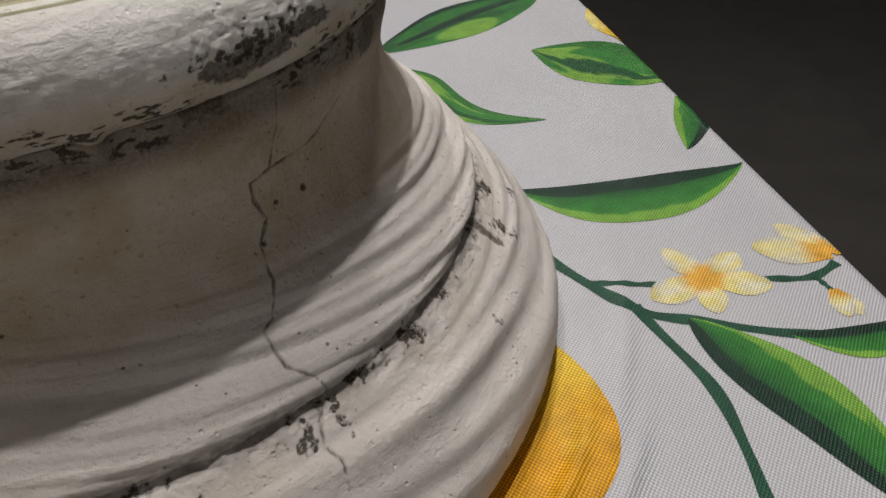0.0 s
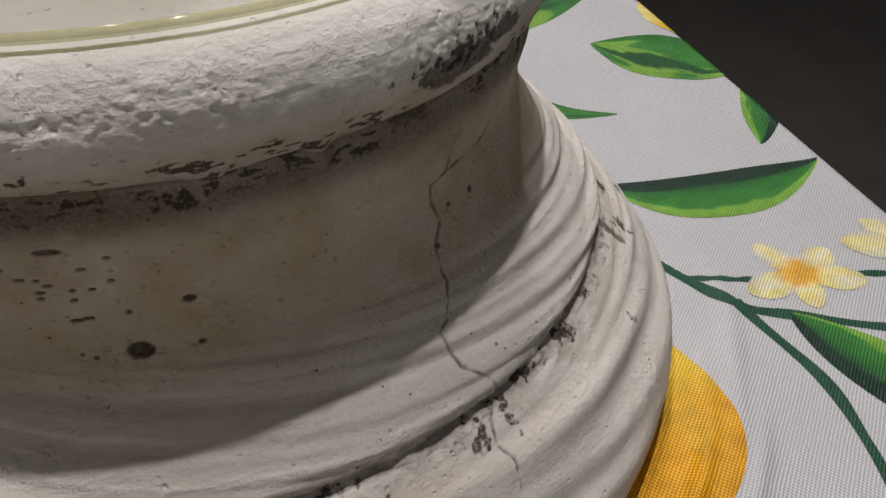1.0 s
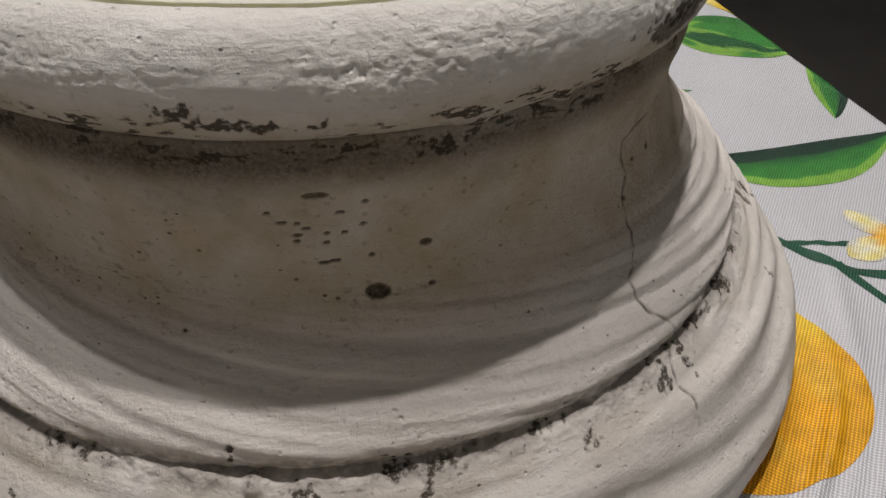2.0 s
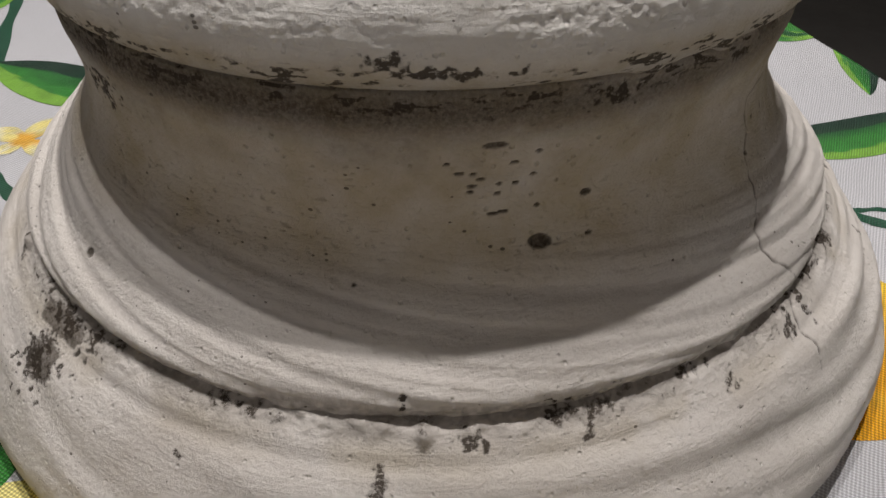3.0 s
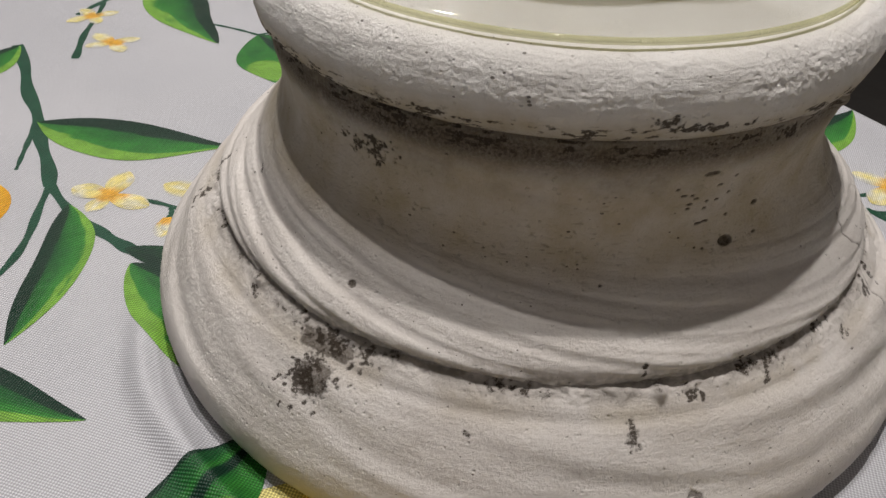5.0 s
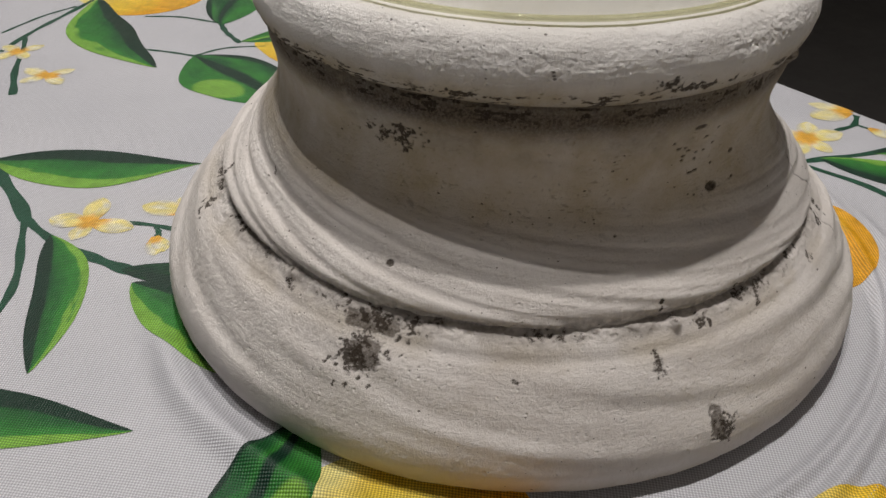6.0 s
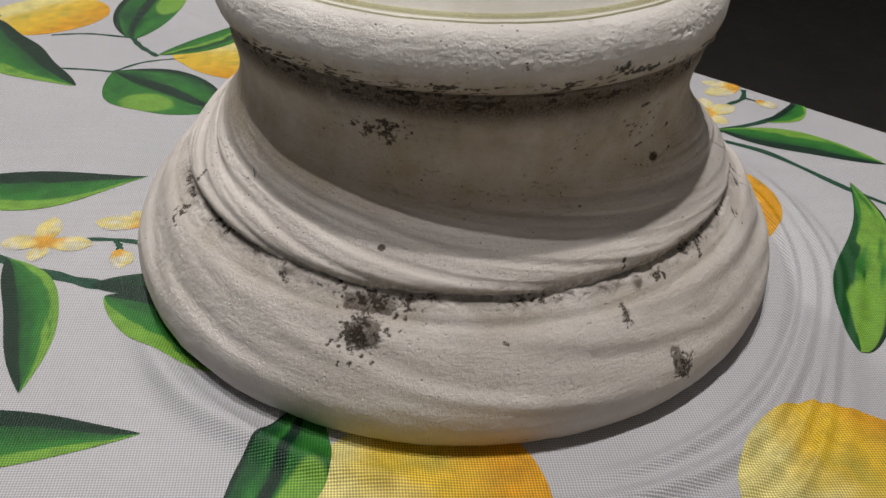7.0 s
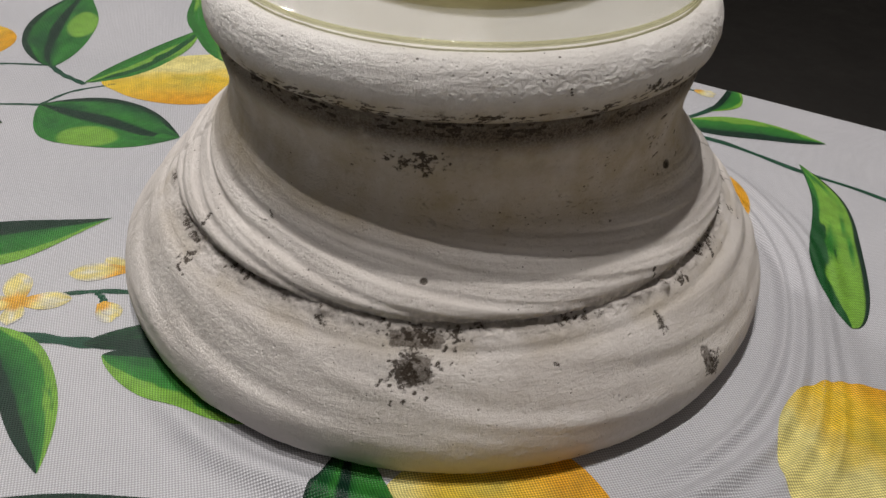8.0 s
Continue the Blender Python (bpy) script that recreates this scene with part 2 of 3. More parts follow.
def drape(x, y, lift=0.0):
    """The place on the cloth of a point of the flat print."""
    x, y = np.asarray(x, float), np.asarray(y, float)
    u = (x - EDGE[0]) * ALONG[0] + (y - EDGE[1]) * ALONG[1]
    w = (x - EDGE[0]) * INWARD[0] + (y - EDGE[1]) * INWARD[1] + 0.0012 * np.sin(u * 45) + 0.0006 * np.sin(u * 130 + 1)
    over = np.clip(-w, 0, None)
    phi = np.clip(over / ROLL, 0, 1.45)
    rest = np.clip(over - 1.45 * ROLL, 0, None)
    out = (ROLL + lift) * np.sin(phi) + rest * math.cos(1.45) + 0.004 * np.sin(u * 30) * step(rest, 0, 0.1)
    down = (ROLL + lift) * (1 - np.cos(phi)) - lift * (phi > 0) + rest * math.sin(1.45)
    flat = np.clip(w, 0, None)
    px = EDGE[0] + u * ALONG[0] + (flat - out - np.minimum(w, 0) * 0 + (w - flat + over)) * INWARD[0]
    py = EDGE[1] + u * ALONG[1] + (flat - out + (w - flat + over)) * INWARD[1]
    z = ripples(x, y) * step(w, 0.0, 0.03) + lift - down
    return np.stack([px, py, z], -1)


cloth = empty("tablecloth", "white woven polyester tablecloth printed with lemons and green leaves", "tablecloth")
us = np.concatenate([np.linspace(-0.62, -0.26, 60), np.linspace(-0.258, 0.26, 640), np.linspace(0.264, 0.66, 66)])
ws = np.concatenate([np.linspace(-0.22, -0.02, 20), np.linspace(-0.018, 0.012, 46), np.linspace(0.0135, 0.40, 480), np.linspace(0.41, 0.75, 40)])
U, W = np.meshgrid(us, ws)
flat_x, flat_y = EDGE[0] + U * ALONG[0] + W * INWARD[0], EDGE[1] + U * ALONG[1] + W * INWARD[1]
link("fabric", grid_mesh("fabric", drape(flat_x, flat_y)), CLOTH, cloth)

table = empty("table", "wooden table hidden under the tablecloth", "table", (0, 0, 0))
TABLE_TURN = Matrix(((INWARD[0], ALONG[0], 0, EDGE[0]), (INWARD[1], ALONG[1], 0, EDGE[1]), (0, 0, 1, 0), (0, 0, 0, 1)))
for name, lo, hi in (("tabletop", (0.002, -0.55, -0.035), (0.70, 0.6, -0.0045)), ("leg", (0.03, -0.5, -0.75), (0.08, -0.45, -0.035)), ("leg", (0.6, -0.5, -0.75), (0.65, -0.45, -0.035)), ("leg", (0.03, 0.5, -0.75), (0.08, 0.55, -0.035)), ("leg", (0.6, 0.5, -0.75), (0.65, 0.55, -0.035))):
    ob = box(name, lo, hi, WOOD, table)
    ob.data.transform(TABLE_TURN)
    ob.data.flip_normals()

# ---- the print on the cloth ----
DARK, DEEP, MID, LIGHT = (np.array(c) for c in ((0.003, 0.028, 0.014), (0.008, 0.085, 0.020), (0.032, 0.205, 0.028), (0.19, 0.40, 0.05)))
LIFT = 0.00014


def blend(a, b, t):
    t = np.clip(t, 0, 1)[..., None]
    return a * (1 - t) + b * t


def leaf(base, tip, side_a, side_b, style, seed, lift=LIFT, bow=0.0, sway=0.0, warp=0.88, power=0.82):
    """A printed leaf: side_a and side_b are the reach of its two edges from the line base to tip; bow and sway bend that line."""
    base, tip = np.array(base), np.array(tip)
    way = tip - base
    length = np.hypot(*way)
    way = way / length
    left = np.array((-way[1], way[0]))
    u, v = np.meshgrid(np.linspace(0, 1, 100), np.linspace(-1, 1, 41), indexing="ij")
    form = np.clip(np.sin(np.pi * u**warp), 0, 1) ** power * (1 + 0.05 * np.sin(u * 9 + seed))
    curl = bow * np.sin(np.pi * u) + sway * np.sin(math.tau * u)
    across = form * (side_b + (side_a - side_b) * (v + 1) / 2) + curl
    x = base[0] + way[0] * u * length + left[0] * across
    y = base[1] + way[1] * u * length + left[1] * across
    n = fractal(u * 5 + seed * 3.1, v * 2.5, 0 * u, 3, seed)
    n2 = fractal(u * 3.5 + seed, v * 2.6 + seed, 0 * u, 2, seed + 9)
    if style == 0:
        c = blend(DEEP, MID, (0.75 - v) * 0.9 + (n - 0.5) * 1.2)
        c = blend(c, LIGHT, (-v - 0.52 + (n - 0.5) * 0.7) * 12)
        c = blend(c, DARK, (v - 0.36 + (n - 0.5) * 0.35 + 0.55 * (abs(u - 0.5) * 2) ** 5) * 14)
    elif style == 1:
        c = blend(MID, LIGHT, (n2 - 0.42) * 9)
        c = blend(c, DEEP, (0.30 - np.abs(v + 0.35 - 0.5 * (n - 0.5)) - 0.25 * np.abs(u - 0.55)) * 12)
        c = blend(c, MID * 0.8, (v - 0.45 + 0.5 * (n - 0.5)) * 9)
    elif style == 4:
        c = blend(MID, LIGHT, (n2 - 0.50 + 0.4 * u) * 5)
        c = blend(c, DEEP, (-v - 0.40 + 1.2 * (n - 0.5) + 0.4 * (u - 0.5)) * 9)
        c = blend(c, DARK, (v - 0.80 + 0.15 * (n - 0.5)) * 16)
    elif style == 3:
        c = blend(DARK, DEEP, (n - 0.5) * 2)
    else:
        c = blend(DEEP, MID, n * 2.2 - 0.55 - 0.25 * v)
        c = blend(c, DARK, (0.14 + 0.1 * n - np.abs(v - 0.12 + 0.3 * (u - 0.4))) * 16 * (u < 0.86))
        c = blend(c, DARK, (v - 0.78 + 0.3 * (n - 0.5)) * 14)
        c = blend(c, LIGHT, (0.36 - np.hypot((u - 0.52) * 1.9, (v + 0.62) * 0.75)) * 16)
    mesh = grid_mesh("leaf_print", drape(x, y, lift))
    paint(mesh, "ink", c)
    return link("leaf_print", mesh, INK, cloth)


# base, tip, reach of the two edges, style
LEAVES_A = [
    (0.101, 0.057, 0.173, 0.075, -0.002, -0.025, 0), (0.163, 0.137, 0.111, 0.158, -0.022, 0.019, 1), 
    (0.114, 0.218, 0.049, 0.153, -0.018, 0.014, 2), (0.160, 0.121, 0.157, 0.082, 0.010, -0.002, 0), (0.143, 0.001, 0.179, -0.057, -0.0070, 0.0125, 0),
    (0.166, -0.004, 0.203, 0.006, -0.001, -0.012, 0),
]
LEAVES_B = [
    (-0.142, 0.059, -0.152, -0.010, -0.004, 0.013, 0), (-0.235, 0.020, -0.125, -0.041, 0.009, -0.014, 0),
    (-0.124, 0.029, -0.090, 0.010, 0.006, -0.005, 3), (-0.121, 0.021, -0.100, -0.030, 0.014, -0.008, 0), (-0.083, -0.053, -0.126, -0.092, -0.008, 0.015, 2),
]
LEAVES_C = [
    (-0.074, 0.196, -0.038, 0.128, 0.018, -0.026, 2), (-0.049, 0.206, 0.027, 0.233, 0.004, -0.017, 1), (-0.051, 0.235, 0.003, 0.326, 0.024, -0.014, 2),
    (0.016, 0.184, 0.059, 0.290, 0.012, -0.008, 1), (-0.111, 0.298, -0.093, 0.189, 0.006, -0.025, 0), (-0.180, 0.199, -0.215, 0.150, -0.007, 0.013, 0),
]
for seed, (bx, by, tx, ty, a, b, style) in enumerate(LEAVES_A + LEAVES_B + LEAVES_C):
    leaf((bx, by), (tx, ty), a, b, style, seed + 1, LIFT + 0.000002 * seed)

leaf((-0.086, 0.088), (-0.163, 0.121), -0.010, 0.019, 0, 30, LIFT + 0.00004, 0.0, 0.0012, 1.2, 0.95)
leaf((0.058, 0.140), (0.112, 0.100), 0.0080, -0.0066, 1, 31, LIFT + 0.00005, -0.0100, 0.0046)
leaf((0.153, -0.058), (0.068, -0.122), 0.0150, -0.0050, 4, 32, LIFT + 0.00006, 0.0, 0.0035, 1.5, 0.55)

YELLOW, PALE, ORANGE, OLIVE = (np.array(c) for c in ((0.82, 0.55, 0.04), (0.80, 0.71, 0.27), (0.76, 0.365, 0.012), (0.58, 0.47, 0.07)))


def lemon(at, long, short, turn, shade_way, bias, seed):
    """A printed lemon: a watercolour oval with a blunt nub, pale to orange along shade_way (degrees)."""
    rho, a = np.meshgrid(np.linspace(0.004, 1, 44), np.linspace(0, math.tau, 180, endpoint=False), indexing="ij")
    form = 1 + 0.13 * bell(np.angle(np.exp(1j * (a - math.pi))), 0.28) + 0.015 * np.sin(3 * a + seed)
    ex, ey = rho * form * np.cos(a), rho * form * np.sin(a)
    c, s = math.cos(radians(turn)), math.sin(radians(turn))
    x = at[0] + long * ex * c - short * ey * s
    y = at[1] + long * ex * s + short * ey * c
    along = (ex * math.cos(radians(shade_way - turn)) + ey * math.sin(radians(shade_way - turn)))
    n = fractal(ex * 2.2 + seed, ey * 2.2, 0 * ex, 3, seed + 40)
    t = along * 0.95 + (n - 0.5) * 0.7 + bias
    col = blend(PALE, YELLOW, t * 2.2 + 0.9)
    col = blend(col, ORANGE, (t - 0.22) * 2.0)
    col = blend(col, OLIVE, (n - 0.50) * 5 * (1 - rho))
    mesh = grid_mesh("lemon_print", drape(x, y, LIFT - 0.00001), wrap=True)
    paint(mesh, "ink", col)
    return link("lemon_print", mesh, INK, cloth)


for seed, (x, y, long, short, turn, way, bias) in enumerate([
    (-0.004, 0.178, 0.040, 0.029, -32, -118, 0.0), (-0.085, 0.292, 0.034, 0.027, -15, -60, 0.15), (-0.183, 0.062, 0.022, 0.020, 0, 0, -0.2),
    (0.021, -0.159, 0.034, 0.034, 90, 20, -0.28), (-0.076, -0.100, 0.033, 0.030, -20, -20, 0.05), (0.087, -0.034, 0.033, 0.033, 0, -60, 0.34), (0.162, 0.200, 0.030, 0.026, 80, 0, 0.6),
]):
    lemon((x, y), long, short, turn, way, bias, seed)

STEM = np.array((0.012, 0.075, 0.040))


def stem(points, wide, seed=0, end=None):
    """A printed stalk through a few points, drawn as one smooth tapering band."""
    p = np.array(points, float).reshape(-1, 2)
    t = np.linspace(0, len(p) - 1, 14 * (len(p) - 1) + 1)
    i = np.clip(t.astype(int), 0, len(p) - 2)
    f = (t - i)[:, None]
    before, after = p[np.clip(i - 1, 0, None)], p[np.clip(i + 2, None, len(p) - 1)]
    a, b = p[i], p[i + 1]
    m0, m1 = (b - before) / 2, (after - a) / 2
    q = (2 * f**3 - 3 * f**2 + 1) * a + (f**3 - 2 * f**2 + f) * m0 + (-2 * f**3 + 3 * f**2) * b + (f**3 - f**2) * m1
    d = np.gradient(q, axis=0)
    d /= np.hypot(d[:, 0], d[:, 1])[:, None]
    side = np.stack([-d[:, 1], d[:, 0]], -1)
    s = t / t[-1]
    half = (wide + ((wide if end is None else end) - wide) * s) / 2 * (1 + 0.18 * np.sin(s * 23 + seed))
    v = np.linspace(-1, 1, 5)
    x = q[:, None, 0] + side[:, None, 0] * half[:, None] * v
    y = q[:, None, 1] + side[:, None, 1] * half[:, None] * v
    mesh = grid_mesh("stem_print", drape(x, y, LIFT - 0.00001))
    paint(mesh, "ink", np.broadcast_to(STEM, (*x.shape, 3)))
    return link("stem_print", mesh, INK, cloth)


stem((0.107, 0.028, 0.120, 0.013, 0.132, 0.003, 0.146, 0.000, 0.166, -0.004, 0.181, -0.004), 0.0037, 1, 0.0028)
stem((0.130, 0.005, 0.142, -0.018, 0.145, -0.040, 0.149, -0.067, 0.155, -0.095, 0.162, -0.13), 0.0033, 2, 0.0020)
stem((0.120, 0.014, 0.130, 0.0135, 0.140, 0.014), 0.0020, 3)
stem((0.154, 0.017, 0.166, 0.0165, 0.178, 0.018, 0.187, 0.025), 0.0020, 4, 0.0026)
stem((0.179, 0.0185, 0.181, 0.015, 0.183, 0.011), 0.0020, 5, 0.0012)
stem((-0.181, 0.200, -0.173, 0.159, -0.164, 0.126, -0.155, 0.097, -0.150, 0.072), 0.0052, 6, 0.0046)
stem((-0.150, 0.073, -0.140, 0.053, -0.130, 0.037, -0.120, 0.026), 0.0030, 7, 0.0044)
stem((-0.150, 0.072, -0.1525, 0.046, -0.159, 0.024, -0.168, 0.010), 0.0026, 8)
stem((-0.164, 0.128, -0.162, 0.104, -0.163, 0.085), 0.0030, 9, 0.0012)
stem((-0.125, 0.062, -0.118, 0.057, -0.108, 0.049, -0.098, 0.038), 0.0017, 10, 0.0024)
stem((-0.110, 0.050, -0.110, 0.046, -0.1115, 0.042), 0.0016, 11, 0.0024)
stem((-0.100, 0.218, -0.086, 0.207, -0.074, 0.196), 0.0018, 12)
stem((-0.074, 0.196, -0.058, 0.200, -0.038, 0.195), 0.0020, 13, 0.0012)
stem((-0.051, 0.236, -0.052, 0.220, -0.050, 0.204), 0.0028, 14)
stem((-0.088, 0.262, -0.071, 0.254, -0.052, 0.238), 0.0018, 15)
stem((-0.160, 0.235, -0.143, 0.261, -0.128, 0.281, -0.109, 0.304), 0.0030, 16)
stem((-0.160, 0.262, -0.142, 0.280, -0.124, 0.290), 0.0018, 17)

PETAL, HEART = np.array((0.78, 0.67, 0.24)), np.array((0.80, 0.42, 0.05))


def flower(at, tips, seed, lift=0.0):
    """A small printed blossom, its petals reaching to the given tips."""
    rows = []
    for k, tip in enumerate(tips):
        way = np.array(tip) - np.array(at)
        length = np.hypot(*way)
        left = np.array((-way[1], way[0])) / length
        u, v = np.meshgrid(np.linspace(0, 1, 16), np.linspace(-1, 1, 9), indexing="ij")
        half = 0.30 * length * np.sin(np.pi * np.clip(0.08 + 0.90 * u**1.4, 0, 1)) ** 0.7
        x = at[0] + way[0] * u + left[0] * half * v
        y = at[1] + way[1] * u + left[1] * half * v
        n = fractal(u * 3 + seed + k, v * 2, 0 * u, 2, seed)
        c = blend(PETAL, np.array((0.76, 0.74, 0.62)), (n - 0.30) * 1.8)
        c = blend(c, HEART, (0.42 - u + 0.35 * (n - 0.5)) * 4.5)
        c = blend(c, np.array((0.56, 0.55, 0.53)), (np.abs(v) - 0.62 + 0.9 * (n - 0.5)) * 2.4 * step(u, 0.25, 0.6))
        mesh = grid_mesh("petal_print", drape(x, y, LIFT - 0.00001 + lift + k * 0.000008))
        paint(mesh, "ink", c)
        rows.append(mesh)
    stand = link("flower_print", rows[0], INK, cloth)
    for mesh in rows[1:]:
        link("petal_print", mesh, INK, stand)
    return stand


flower((0.150, 0.016), [(0.142, 0.029), (0.161, 0.027), (0.135, 0.008), (0.151, 0.003), (0.167, 0.014)], 2)
flower((0.187, 0.029), [(0.176, 0.042), (0.166, 0.030), (0.195, 0.040)], 3)
flower((0.1825, 0.0135), [(0.187, 0.004), (0.183, 0.003)], 4)
flower((-0.129, 0.062), [(-0.124, 0.077), (-0.142, 0.070), (-0.117, 0.052), (-0.136, 0.053)], 5)
flower((-0.097, 0.055), [(-0.098, 0.066), (-0.111, 0.066), (-0.088, 0.055), (-0.095, 0.046)], 6)
flower((-0.1115, 0.044), [(-0.1135, 0.033), (-0.110, 0.034)], 7)
flower((-0.152, 0.232), [(-0.140, 0.236), (-0.158, 0.243), (-0.164, 0.226), (-0.148, 0.221)], 9)
stem((-0.148, 0.251, -0.150, 0.232, -0.153, 0.204, -0.156, 0.179), 0.0022, 18, 0.0034)
flower((-0.140, 0.196), [(-0.128, 0.199), (-0.148, 0.208), (-0.152, 0.192), (-0.136, 0.183)], 8)

# ---- plaster pedestal ----
LEAN = -0.0458
FOOT = [(0.060, -0.0002), (0.1020, -0.0004), (0.1059, 0.0000), (0.1080, 0.0018), (0.1089, 0.0048), (0.1092, 0.0090), (0.1080, 0.0138), (0.1056, 0.0176), (0.1026, 0.0216), (0.0999, 0.0254), (0.0977, 0.0284), (0.0957, 0.0303), (0.0938, 0.0316), (0.0926, 0.0330), (0.0912, 0.0343), (0.0900, 0.0353), (0.0886, 0.0363), (0.0855, 0.0374)]
NECK = [(0.0850, 0.0336), (0.0864, 0.0346), (0.0875, 0.0360), (0.0881, 0.0374), (0.0885, 0.0391), (0.0881, 0.0408), (0.0865, 0.0427), (0.0844, 0.0446), (0.0816, 0.0470), (0.0790, 0.0500), (0.0764, 0.0532), (0.0742, 0.0562), (0.0722, 0.0594), (0.0708, 0.0630), (0.0700, 0.0668), (0.0698, 0.0705), (0.0704, 0.0748), (0.0714, 0.0788), (0.0717, 0.0822), (0.0717, 0.0844), (0.0708, 0.0862)]
RIM = [(0.0698, 0.0853), (0.0724, 0.0858), (0.0740, 0.0873), (0.0748, 0.0893), (0.0751, 0.0914), (0.0749, 0.0938), (0.0742, 0.0962), (0.0729, 0.0986), (0.0710, 0.1003), (0.0688, 0.1012), (0.0655, 0.1016), (0.0560, 0.1016), (0.0300, 0.1016), (0.0015, 0.1016)]


def smooth_line(points, count):
    """Evenly spaced points on a soft curve through the given ones, sparse where the glass or the cloth covers it."""
    p = np.array(points)
    t = np.linspace(0, len(p) - 1, 40 * (len(p) - 1) + 1)
    i = np.clip(t.astype(int), 0, len(p) - 2)
    f = (t - i)[:, None]
    before, after = p[np.clip(i - 1, 0, None)], p[np.clip(i + 2, None, len(p) - 1)]
    a, b = p[i], p[i + 1]
    m0, m1 = (b - before) / 2, (after - a) / 2
    q = (2 * f**3 - 3 * f**2 + 1) * a + (f**3 - 2 * f**2 + f) * m0 + (-2 * f**3 + 3 * f**2) * b + (f**3 - f**2) * m1
    hidden = (q[1:, 0] < 0.060) | ((q[1:, 1] < 0.001) & (q[1:, 0] < 0.100))
    run = np.concatenate([[0], np.cumsum(np.hypot(*np.diff(q, axis=0).T) * np.where(hidden, 0.1, 1.0))])
    even = np.linspace(0, run[-1], count)
    return np.stack([np.interp(even, run, q[:, 0]), np.interp(even, run, q[:, 1])], -1)


AZ = np.radians(np.concatenate([np.linspace(-212, 42, 1250), np.linspace(42.5, 147.5, 120)]))

# dark patches: azimuth, height, reach round (mm), reach up (mm), strength
MOLD_FOOT = [
    (-138, 0.0275, 7.5, 5.0, 1.0), (-138, 0.0340, 9.5, 2.6, 1.0), (-132, 0.0354, 6.0, 1.2, 0.9), (-154, 0.0345, 2.5, 1.8, 0.8), (-87.5, 0.0137, 3.6, 4.2, 0.85),
    (-94, 0.0398, 0.8, 2.0, 1.2), (-78, 0.0374, 3.0, 2.2, 0.9), (-76, 0.0337, 3.0, 1.6, 0.8), (-87, 0.0345, 3.0, 1.2, 0.9), (-96, 0.0300, 1.4, 3.0, 0.7),
    (-63, 0.0368, 5.0, 1.8, 0.8), (-58, 0.0318, 2.0, 2.0, 0.7), (-116, 0.0286, 2.2, 1.0, 0.7), (-30, 0.0362, 3.0, 1.6, 1.0), (-38, 0.0362, 7.0, 1.2, 0.9),
    (-3, 0.0300, 2.2, 3.2, 0.9), (4, 0.0350, 2.6, 3.0, 0.9), (175, 0.0313, 3.2, 3.0, 0.85),
]
MOLD_TOP = [
    (175, 0.0424, 2.0, 2.0, 0.8), (-171, 0.0503, 1.6, 1.2, 0.7), (-143, 0.0735, 8.0, 3.0, 0.8), (-38, 0.0925, 9.0, 2.6, 0.9), (-18, 0.0835, 3.0, 4.0, 0.8),
    (-68, 0.0825, 4.0, 2.5, 0.9), (-90, 0.0890, 9.0, 1.2, 1.0), (-94, 0.0912, 7.0, 1.2, 0.8), (-128, 0.0883, 8.0, 0.8, 0.9), (-155, 0.0864, 8.0, 1.4, 0.9),
    (-42, 0.0338, 2.5, 2.0, 0.8), (-47, 0.0342, 3.0, 2.0, 0.8), (-18, 0.0255, 0.9, 4.0, 0.6), (12, 0.0400, 1.0, 5.0, 0.7), (9, 0.0270, 2.5, 2.5, 0.6),
]
# small chips and holes: azimuth, height, radius round (mm), radius up (mm), depth (mm)
CHIPS = [
    (-77.8, 0.0585, 1.7, 0.9, 0.7), (-71.5, 0.0650, 0.8, 0.5, 0.5), (-31, 0.0628, 0.6, 0.5, 0.5), (-36, 0.0632, 0.5, 0.4, 0.4), (-40, 0.0585, 0.45, 0.4, 0.4),
    (-137.6, 0.0459, 0.8, 0.5, 0.3), (-83.7, 0.0638, 0.7, 0.25, 0.4), (-83.8, 0.0763, 1.6, 0.5, 0.2), (-100, 0.0536, 0.4, 0.3, 0.3),
]
# pin holes in the neck: azimuth, height
PINS = [(-87.8, 0.0717), (-86.1, 0.0714), (-89.2, 0.0734), (-85.2, 0.0703), (-82.9, 0.0691), (-81.0, 0.0690), (-86.2, 0.0691), (-86.4, 0.0680), (-83.1, 0.0674), (-82.3, 0.0640), (-78.1, 0.0644), (-71.3, 0.0584), (-81.3, 0.0729), (-78.4, 0.0744), (-78.8, 0.0702)]
CHIPS += [(a, z, 0.45 + 0.25 * (k % 3 == 0), 0.26, 0.35) for k, (a, z) in enumerate(PINS)]
CRACK = [(-33.6, 0.0830), (-33.9, 0.0759), (-35.4, 0.0692), (-38.8, 0.0682), (-39.0, 0.0652), (-38.1, 0.0617), (-40.5, 0.0585), (-41.2, 0.0536), (-43.7, 0.0494), (-45.4, 0.0487), (-45.1, 0.0440), (-42.9, 0.0413), (-42.1, 0.0375), (-44.8, 0.0339), (-45.4, 0.0318), (-44.8, 0.0298), (-45.4, 0.0262)]
BRANCH = [(-35.4, 0.0692), (-28.7, 0.0693), (-26.1, 0.0699), (-20.1, 0.0733)]
# limewash peeled off the brown body: azimuth, height, reach round (mm), reach up (mm)
PEELS = [(-38, 0.0905, 8.0, 1.9), (-30, 0.0920, 6.0, 1.6), (-43.4, 0.0845, 4.0, 1.6), (-12, 0.0810, 4.0, 3.0), (-6, 0.0335, 1.6, 3.2), (4, 0.0346, 1.2, 2.4), (-88.8, 0.0150, 2.4, 3.4), (-137.8, 0.0285, 4.5, 3.0), (-137.5, 0.0339, 7.0, 1.6)]


